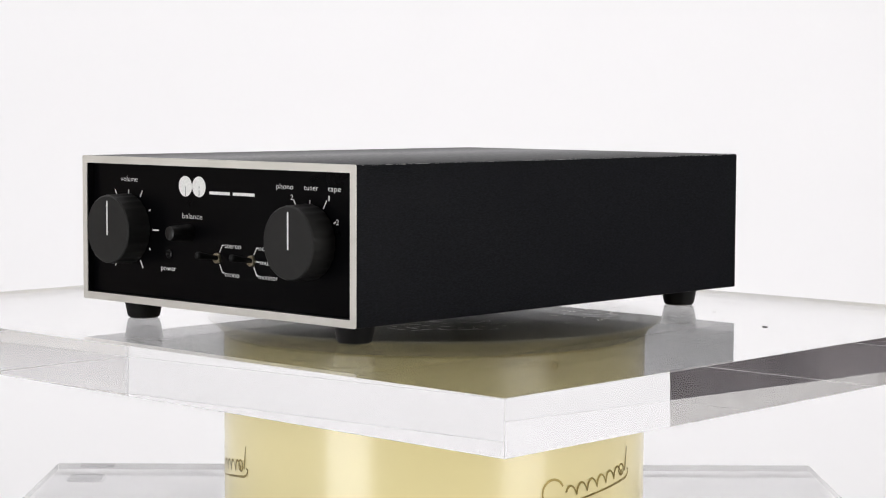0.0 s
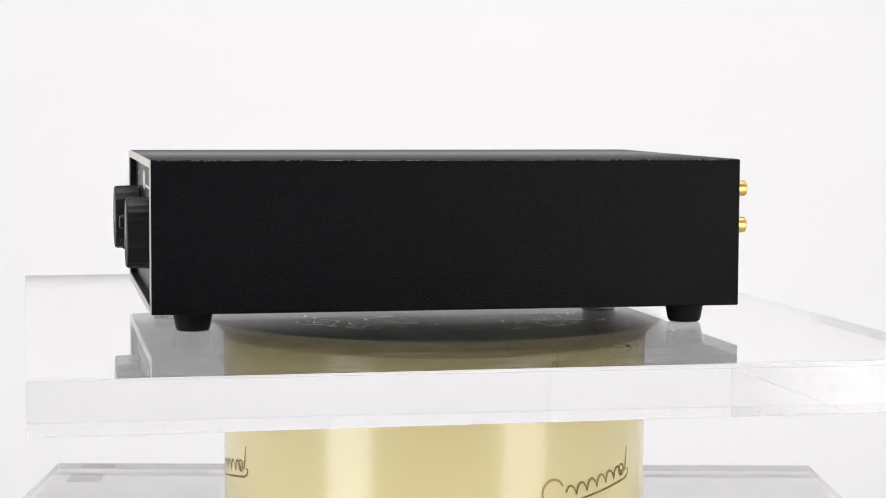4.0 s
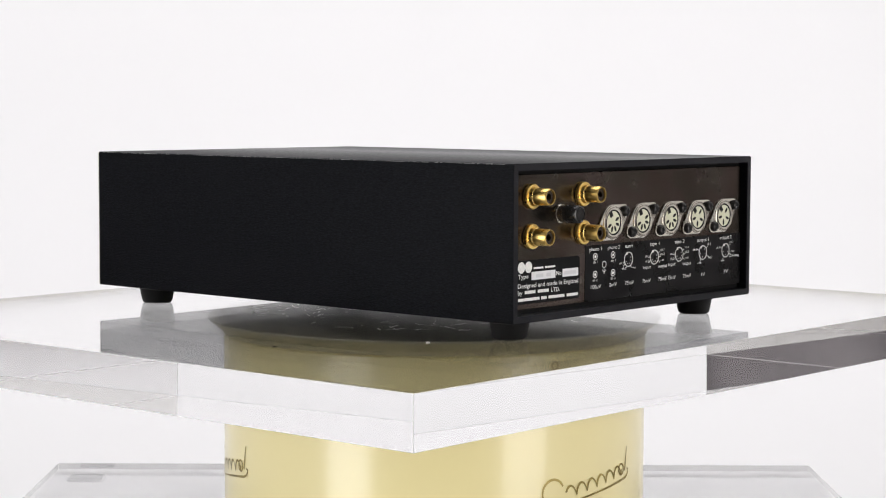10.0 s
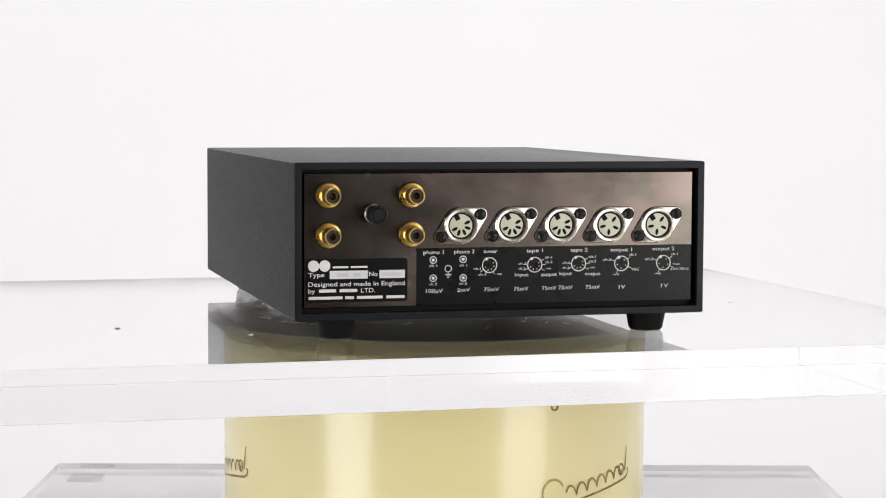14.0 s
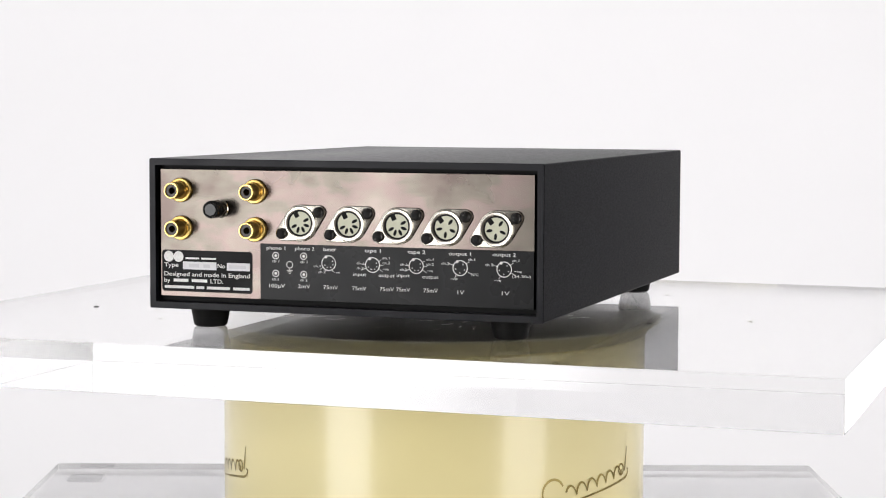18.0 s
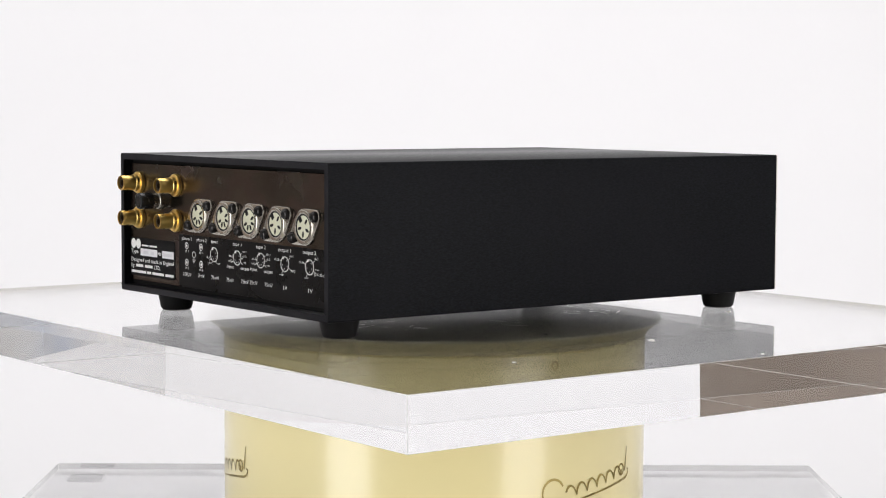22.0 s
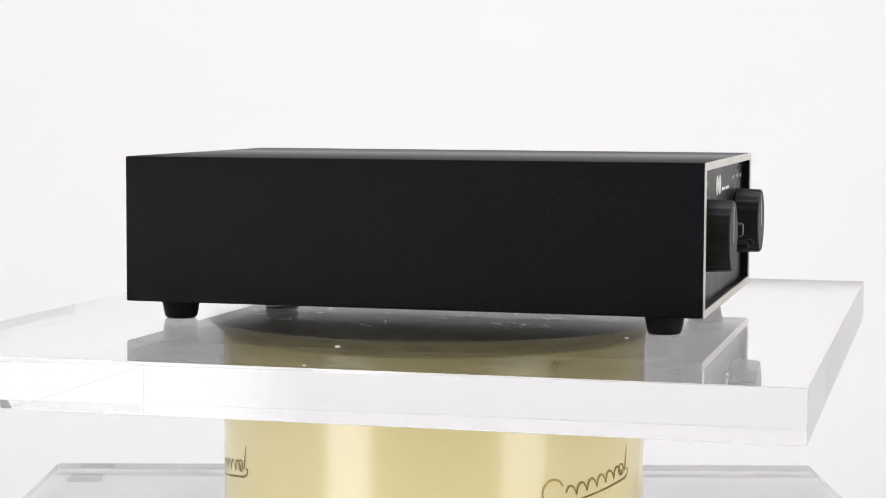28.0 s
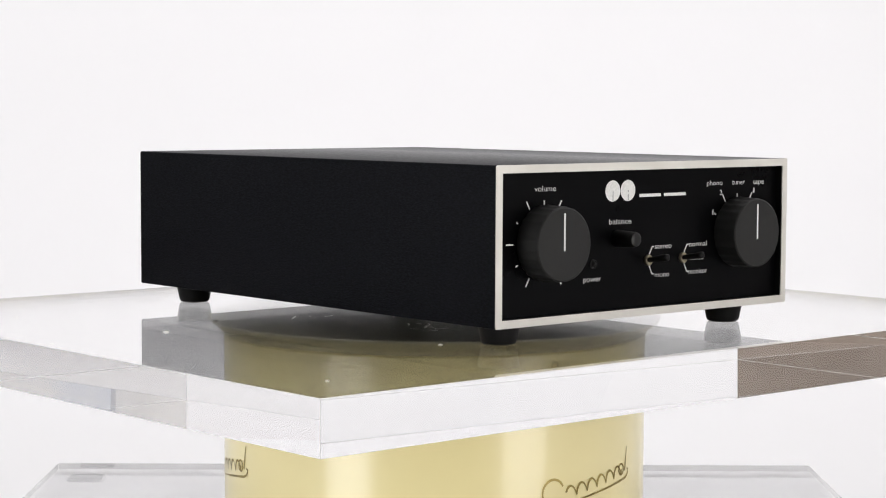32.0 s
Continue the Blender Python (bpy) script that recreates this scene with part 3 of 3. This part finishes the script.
def build_din(amp, shared, u, v, pins, key):
    """A chassis socket with a lozenge flange, a cream insert, slots and two screws."""
    m = on_rear @ Matrix.Translation((u * mm, v * mm, 0))
    sx, sy = 9.8 * mm, 5.4 * mm
    if not shared:
        outline = hull(circle(0, 0, 9.0 * mm) + circle(sx, sy, 3.5 * mm, 24) + circle(-sx, -sy, 3.5 * mm, 24))
        fl = prism(outline, 0.0001, 0.0011, 0.0005)
        lathe([(8.5 * mm, 0.0010), (8.3 * mm, 0.0015), (7.9 * mm, 0.0018), (6.9 * mm, 0.0018), (6.45 * mm, 0.0016), (6.35 * mm, 0.0009)], 48, (0, 0), fl)
        shared["flange"] = fl
    socket = part("din_socket", shared["flange"], MAT["nickel"], amp, "nickel plated round multi-pin socket", m, 30)
    shared["flange"] = socket.data
    def add(name, make, mat, label, mat4=None, smooth=40):
        if name not in shared:
            shared[name] = make()
        ob = part(name, shared[name], MAT[mat], socket, label, mat4, smooth)
        shared[name] = ob.data
    add("gasket_ring", lambda: lathe([(6.4 * mm, 0.0010), (6.4 * mm, 0.0015), (5.75 * mm, 0.0015), (5.6 * mm, 0.0010)], 40), "recess", "black ring")
    add("insert", lambda: lathe([(5.65 * mm, 0.0010), (5.65 * mm, 0.0013), (0, 0.0013)], 40), "cream", "cream insert")
    # no holes are cut: black shapes paint the shade inside slots and notch
    slot = lambda: prism([(1.6 * mm * c * (1 if abs(c) > 0.5 else 0.9), 0.76 * mm * s) for c, s in ((math.cos(radians(a)), math.sin(radians(a))) for a in range(0, 360, 24))], 0.0012, 0.00138)
    for a in pins:
        c, s = math.cos(radians(a)), math.sin(radians(a))
        add("pin_slot", slot, "recess", "raised black shape for the pin slot's shade", Matrix.Translation((3.5 * mm * c, 3.5 * mm * s, 0)) @ pose(0, 0, 0, 0, 0, a))
    c, s = math.cos(radians(key)), math.sin(radians(key))
    add("key_notch", lambda: box(-0.0013, 0.0013, -0.0012, 0.0012, 0.0012, 0.00145), "recess", "raised black shape for the key notch's shade", Matrix.Translation((4.4 * mm * c, 4.4 * mm * s, 0)) @ pose(0, 0, 0, 0, 0, key))
    def screw():
        bm = lathe([(2.75 * mm, 0.0010), (2.75 * mm, 0.0020), (2.4 * mm, 0.0029), (1.5 * mm, 0.0034), (0, 0.0035)], 24)
        return bm
    for q in (1, -1):
        add("screw", screw, "screw", "black cross-head screw", Matrix.Translation((q * sx, q * sy, 0)) @ pose(0, 0, 0, 0, 0, 20 * q + u))
        # black cross on the head paints the recess's shade
        add("screw_recess", lambda: box(-0.0016, 0.0016, -0.00045, 0.00045, 0.0030, 0.00356, 0, 1, box(-0.00045, 0.00045, -0.0016, 0.0016, 0.0030, 0.00357)), "recess", "raised black cross for the screw recess's shade", Matrix.Translation((q * sx, q * sy, 0)) @ pose(0, 0, 0, 0, 0, 20 * q + u))


def build_phono(amp, shared, u, v):
    m = on_rear @ Matrix.Translation((u * mm, v * mm, 0))
    def add(name, make, mat, parent, label, smooth=40):
        if name not in shared:
            shared[name] = make()
        ob = part(name, shared[name], MAT[mat], parent, label, m if parent is amp else None, smooth)
        shared[name] = ob.data
        return ob
    sock = add("phono_socket", lambda: lathe([(6.0 * mm, 0.0001), (6.1 * mm, 0.0004), (6.1 * mm, 0.0015), (5.7 * mm, 0.0020), (4.7 * mm, 0.0022), (4.5 * mm, 0.0026), (4.45 * mm, 0.0040),
                                              (4.15 * mm, 0.0042), (4.1 * mm, 0.0112), (3.8 * mm, 0.0118), (3.3 * mm, 0.0118), (3.2 * mm, 0.0112), (3.2 * mm, 0.0040), (0, 0.0040)], 40), "gold", amp, "gold plated phono socket")
    add("insulator", lambda: lathe([(3.15 * mm, 0.0042), (3.15 * mm, 0.0108), (1.7 * mm, 0.0108), (1.6 * mm, 0.0100), (1.6 * mm, 0.0042)], 28), "brownplastic", sock, "dark brown insulator")


def build_rear(amp):
    x0, x1, z0, z1 = OX - 0.0977, OX + 0.0982, 0.0165, 0.0804
    panel = part("rear_panel", box(x0, x1, FACE_R - 0.0016, FACE_R, z0, z1, 0.0002, 1), MAT["anodised"], amp, "brown anodised metal back panel with smudges")
    tag = part("rating_label", prism(rounded(-98.0 * mm, -48.4 * mm, 19.0 * mm, 39.8 * mm, 1.6 * mm), 0.00002, 0.0002), MAT["rating"], amp, "black rating label with white print", on_rear)
    leg = part("legend_plate", box(-44.0 * mm, 96.9 * mm, 16.6 * mm, 44.3 * mm, 0.00002, 0.0002, 0.0001, 1), MAT["label"], amp, "black legend strip with white connection diagrams", on_rear)
    lift = 0.00030
    ident = Matrix.Identity(4)
    words((("Type", -96.8, -88.9, 32.3, 2.1), ("No", -67.3, -63.1, 32.4, 2.1), ("Designed and made in England", -96.8, -49.7, 27.8, 2.1), ("by", -96.8, -93.4, 24.6, 2.1), ("LTD.", -71.2, -64.3, 24.6, 2.1)), tag, ident, MAT["print"], lift, 0.008)
    for u in (-94.2, -88.8):
        part("logo_disc", lathe([(2.72 * mm, lift - 0.00004), (2.72 * mm, lift), (0, lift)], 36, (u * mm, 36.5 * mm)), MAT["print"], tag, "white printed disc")
    strokes("maker_bars", ((-84.9, 35.8, -77.4, 35.8, 0.9), (-76.2, 35.8, -68.1, 35.8, 0.9), (-91.6, 24.6, -83.4, 24.6, 1.5), (-81.6, 24.6, -73.0, 24.6, 1.5)), tag, ident, MAT["print"], lift, "plain white bars")
    strokes("address_bars", ((-96.6, 21.2, -80.2, 21.2, 1.4), (-79.0, 21.2, -74.6, 21.2, 1.4), (-73.2, 21.2, -60.6, 21.2, 1.4), (-58.8, 21.2, -49.8, 21.2, 1.4)), tag, ident, MAT["print"], lift, "plain white bars")
    for u0, u1, marks in ((-86.4, -67.9, ((-83.0, -77.4), (-75.0, -71.4))), (-62.2, -49.7, ((-61.0, -51.6),))):
        fld = part("type_field", box(u0 * mm, u1 * mm, 30.2 * mm, 34.1 * mm, 0.0002, lift, 0, 1), MAT["paper_label"], tag, "white field with a faint stamped bar")
        for a, b in marks:
            bar_bm = bar(None, a * mm, 32.1 * mm, b * mm, 32.1 * mm, 1.7 * mm, lift, lift + 0.00005)
            part("stamped_bar", bar_bm, MAT["faint"], tag, "faint grey stamped bar")
    words((("phono 1", -40.6, -30.6, 42.3, 1.8), ("phono 2", -25.3, -15.1, 42.4, 1.8), ("tuner", -10.6, -3.5, 42.4, 1.8), ("tape 1", 11.2, 19.6, 42.4, 1.8), ("tape 2", 33.6, 42.6, 42.4, 1.8),
           ("output 1", 54.4, 65.6, 42.2, 1.8), ("output 2", 76.4, 87.9, 42.4, 1.8), ("100µV", -39.2, -30.8, 23.6, 1.9), ("2mV", -23.8, -17.3, 23.8, 1.9),
           ("75mV", -10.3, -2.6, 23.8, 1.9), ("75mV", 4.9, 12.2, 23.8, 1.9), ("75mV", 19.2, 26.5, 23.9, 1.9), ("75mV", 27.7, 34.8, 24.0, 1.9), ("75mV", 41.7, 49.0, 24.0, 1.9),
           ("1V", 58.9, 62.3, 23.7, 1.9), ("1V", 81.1, 84.9, 24.0, 1.9), ("input", 5.4, 12.2, 30.7, 1.7), ("output", 18.6, 26.8, 30.6, 1.7), ("input", 27.9, 34.6, 30.9, 1.7), ("output", 41.1, 49.2, 30.6, 1.7)), leg, ident, MAT["print"], lift)
    small = [("ch 1", -37.6, -33.8, 35.8, 1.3), ("ch 2", -37.6, -33.8, 26.9, 1.3), ("ch 1", -22.6, -18.8, 35.8, 1.3), ("ch 2", -22.6, -18.8, 26.9, 1.3),
             ("ch.1", -15.5, -11.9, 34.0, 1.2), ("ch.2", -13.0, -9.2, 31.2, 1.2), ("-ve", -4.7, -1.4, 31.3, 1.1)]
    for o in (0, 22.0):
        small += [("ch.2", 50.6 + o, 54.8 + o, 37.3, 1.2), ("ch.1", 64.2 + o, 67.6 + o, 39.6, 1.2), ("-ve", 55.4 + o, 58.9 + o, 30.1, 1.1)]
    small += [("N/C", 65.8, 69.5, 32.4, 1.3), ("+ve", 87.0, 90.8, 34.6, 1.1), ("(24-30v)", 86.2, 95.4, 32.2, 1.3)]
    for o in (0, 22.5):
        small += [("ch.1", 7.1 + o, 10.7 + o, 36.2, 1.2), ("ch.2", 7.1 + o, 10.7 + o, 33.7, 1.2), ("ch.1", 20.6 + o, 24.2 + o, 39.0, 1.2), ("ch.2", 20.6 + o, 24.4 + o, 36.6, 1.2), ("-ve", 21.0 + o, 23.8 + o, 33.6, 1.1)]
    words(small, leg, ident, MAT["print"], lift)
    for u, v in ((-35.7, 38.5), (-20.8, 38.6), (-35.7, 29.7), (-20.7, 29.6)):
        bm = ring(None, u * mm, v * mm, 1.6 * mm, 0.4 * mm, lift - 0.00004, lift)
        lathe([(0.75 * mm, lift - 0.00004), (0.75 * mm, lift), (0, lift)], 16, (u * mm, v * mm), bm)
        part("socket_mark", bm, MAT["print"], leg, "white ring with a dot")
    bm = ring(None, -28.2 * mm, 34.2 * mm, 1.6 * mm, 0.35 * mm, lift - 0.00004, lift)
    for a, b, c, d in ((-28.2, 32.6, -28.2, 31.4), (-29.9, 31.4, -26.5, 31.4), (-29.2, 30.7, -27.2, 30.7), (-28.7, 30.0, -27.7, 30.0)):
        bar(bm, a * mm, b * mm, c * mm, d * mm, 0.3 * mm, lift - 0.00004, lift)
    part("earth_mark", bm, MAT["print"], leg, "white earth symbol")
    for u, v, tails, dots in ((-7.5, 35.6, ((215, 5.6), (245, 4.6), (300, 5.0)), 5), (15.4, 35.4, ((205, 6.4), (178, 5.6), (30, 5.2), (0, 5.6), (-30, 6.0)), 5), (37.9, 35.6, ((205, 6.4), (178, 5.6), (30, 5.2), (0, 5.6), (-30, 6.0)), 5),
                              (60.2, 35.3, ((160, 6.0), (35, 5.6), (-25, 6.0), (240, 5.4)), 4), (82.2, 35.3, ((160, 6.0), (35, 5.6), (-25, 6.0), (240, 5.4)), 4)):
        bm = ring(None, u * mm, v * mm, 3.6 * mm, 0.42 * mm, lift - 0.00004, lift)
        for a, r1 in tails:
            c, s = math.cos(radians(a)), math.sin(radians(a))
            bar(bm, (u + 3.7 * c) * mm, (v + 3.7 * s) * mm, (u + r1 * c) * mm, (v + r1 * s) * mm, 0.25 * mm, lift - 0.00004, lift)
        for k in range(dots):
            a = radians((27 - 45 * k) if dots == 5 else (51 - 73 * k))
            lathe([(0.28 * mm, lift - 0.00004), (0.28 * mm, lift), (0, lift)], 10, ((u + 2.3 * math.cos(a)) * mm, (v + 2.3 * math.sin(a)) * mm), bm)
        lathe([(0.75 * mm, lift - 0.00004), (0.75 * mm, lift), (0, lift)], 10, ((u - 1.5) * mm, (v + 3.0) * mm), bm)
        part("socket_diagram", bm, MAT["print"], leg, "white socket diagram")
    shared = {}
    for u, v, five in ((-22.2, 54.9, True), (3.3, 54.9, True), (28.5, 54.7, True), (53.4, 54.5, False), (78.5, 54.3, False)):
        build_din(amp, shared, u, v, (27, -18, -63, -108, -153) if five else (51, -24, -96, -168), 116 if five else 128)
    shared = {}
    for u, v in ((-87.1, 70.0), (-46.6, 69.9), (-87.1, 51.0), (-46.6, 51.1)):
        build_phono(amp, shared, u, v)
    m = on_rear @ Matrix.Translation((-65.2 * mm, 61.1 * mm, 0))
    post = part("earth_post", lathe([(4.6 * mm, 0.0001), (4.6 * mm, 0.0016), (4.2 * mm, 0.0020), (4.2 * mm, 0.0050), (0, 0.0050)], 32), MAT["nickel"], amp, "nickel collar of the earth post", m, 40)
    part("cap", lathe([(4.1 * mm, 0.0048), (4.4 * mm, 0.0054), (4.4 * mm, 0.0118), (4.1 * mm, 0.0127), (3.5 * mm, 0.0130), (3.2 * mm, 0.0126), (2.9 * mm, 0.0129), (0, 0.0129)], 36), MAT["gloss"], post, "glossy black plastic cap", None, 40)


def build_preamplifier():
    amp = tagged(new("preamplifier"), "black vinyl covered hi-fi preamplifier with silver front bezel", "preamplifier")
    part("case", sleeve(OX - W / 2, OX + W / 2, ZB, ZB + H, YF + 0.00065, YR, 0.0034, 0.0009), MAT["vinyl"], amp, "black grained vinyl case", None, 40)
    part("case_edge", sleeve(OX - W / 2 + 0.0003, OX + W / 2 - 0.0003, ZB + 0.0003, ZB + H - 0.0003, YR + 0.00002, YR + 0.0004, 0.0030, 0.0006), MAT["edge"], amp, "satin black painted rear edge", None, 40)
    # added plate: its black stands in for the shade inside the case
    part("gap_shade_plate", box(OX - W / 2 + 0.0035, OX + W / 2 - 0.0035, YR - 0.014, YR - 0.0055, ZB + 0.0035, ZB + H - 0.0035), MAT["recess"], amp, "added black plate for the shade in the gap round the panel")
    foot = None
    for x, y in ((-0.0800, -0.1395), (0.0800, -0.1395), (0.0800, 0.1175), (-0.0800, 0.1175)):
        if foot is None:
            foot = lathe([(0, 0.0001), (0.0072, 0.0001), (0.0082, 0.0008), (0.0087, 0.0022), (0.0101, ZB - 0.0008), (0.0102, ZB), (0, ZB)], 40)
        foot = part("foot", foot, MAT["rubber"], amp, "black tapered rubber foot", Matrix.Translation((x, y, 0)), 35).data
    build_front(amp)
    build_rear(amp)
    # flecks on one top edge: worn vinyl, and the edge's highlight painted pale
    rnd = random.Random(11)
    for side, gap in ((1, 0.0010),):
        bm = bmesh.new()
        y = YF + 0.004
        while y < YR - 0.006:
            ln, d = rnd.uniform(0.0004, 0.0024), rnd.uniform(0.00003, 0.00007)
            x, z = OX + side * (W / 2 - 0.00022), ZB + H - 0.00030
            box(x - d, x + d, y, y + ln, z - d, z + d, 0, 1, bm)
            y += ln + rnd.expovariate(1 / gap)
        tagged(part("edge_wear_highlight", bm, MAT["worn"], amp, "pale flecks along the case edge, wear and painted highlight"), kind="stuff")
    return amp


def extra_materials():
    ed = Mat("satin_black_edge_paint", (0.011, 0.0112, 0.0145), 0.42, 0, 0.2)
    ed.gloss(ed.noise(90, 3), 0.38, 0.5).bump(ed.noise(900, 3), 0.2, 0.0001)
    MAT["edge"] = ed.m
    br = Mat("dark_brown_plastic", (0.024, 0.014, 0.007), 0.4)
    MAT["brownplastic"] = br.m
    sc = Mat("black_oxide_screw", (0.03, 0.028, 0.027), 0.22, 0.5)
    MAT["screw"] = sc.m
    ft = Mat("faint_stamp", (0.66, 0.66, 0.69), 0.5)
    MAT["faint"] = ft.m
    # wear made bright enough to carry the edge highlight too
    wo = Mat("worn_vinyl_highlight", (0.74, 0.74, 0.73), 0.6)
    MAT["worn"] = wo.m
    # near-black for the ring, and for shade painted into holes and gaps
    rc = Mat("dark_recess", (0.003, 0.003, 0.003), 0.6, 0, 0.2)
    MAT["recess"] = rc.m
    gb = Mat("glossy_black_plastic", (0.014, 0.014, 0.014), 0.22, 0, 0.4)
    gb.gloss(gb.noise(300, 2), 0.18, 0.3)
    MAT["gloss"] = gb.m


extra_materials()
preamplifier = build_preamplifier()

# ---- turning ----
TURN = ((0, -43.47), (1, -52.13), (2, -60.94), (3, -69.76), (4, -78.49), (5, -87.10), (6, -95.85), (7, -104.73), (8, -113.65), (9, -122.40), (10, -131.00), (11, -139.61), (12, -148.31), (13, -157.02), (14, -165.61), (15, -174.02), (16, -182.33), (17, -190.77), (18, -199.22), (19, -207.55), (20, -215.90), (21, -224.46), (22, -233.29), (23, -242.18), (24, -250.84), (25, -259.33), (26, -267.83), (27, -276.37), (28, -284.98), (29, -293.63), (30, -302.12), (31, -310.61), (32, -319.28))


def motions():
    rows = [(t, pose(0, 0, 0, 0, 0, a)) for t, a in TURN]
    walk(platform, rows)
    walk(preamplifier, rows)


motions()
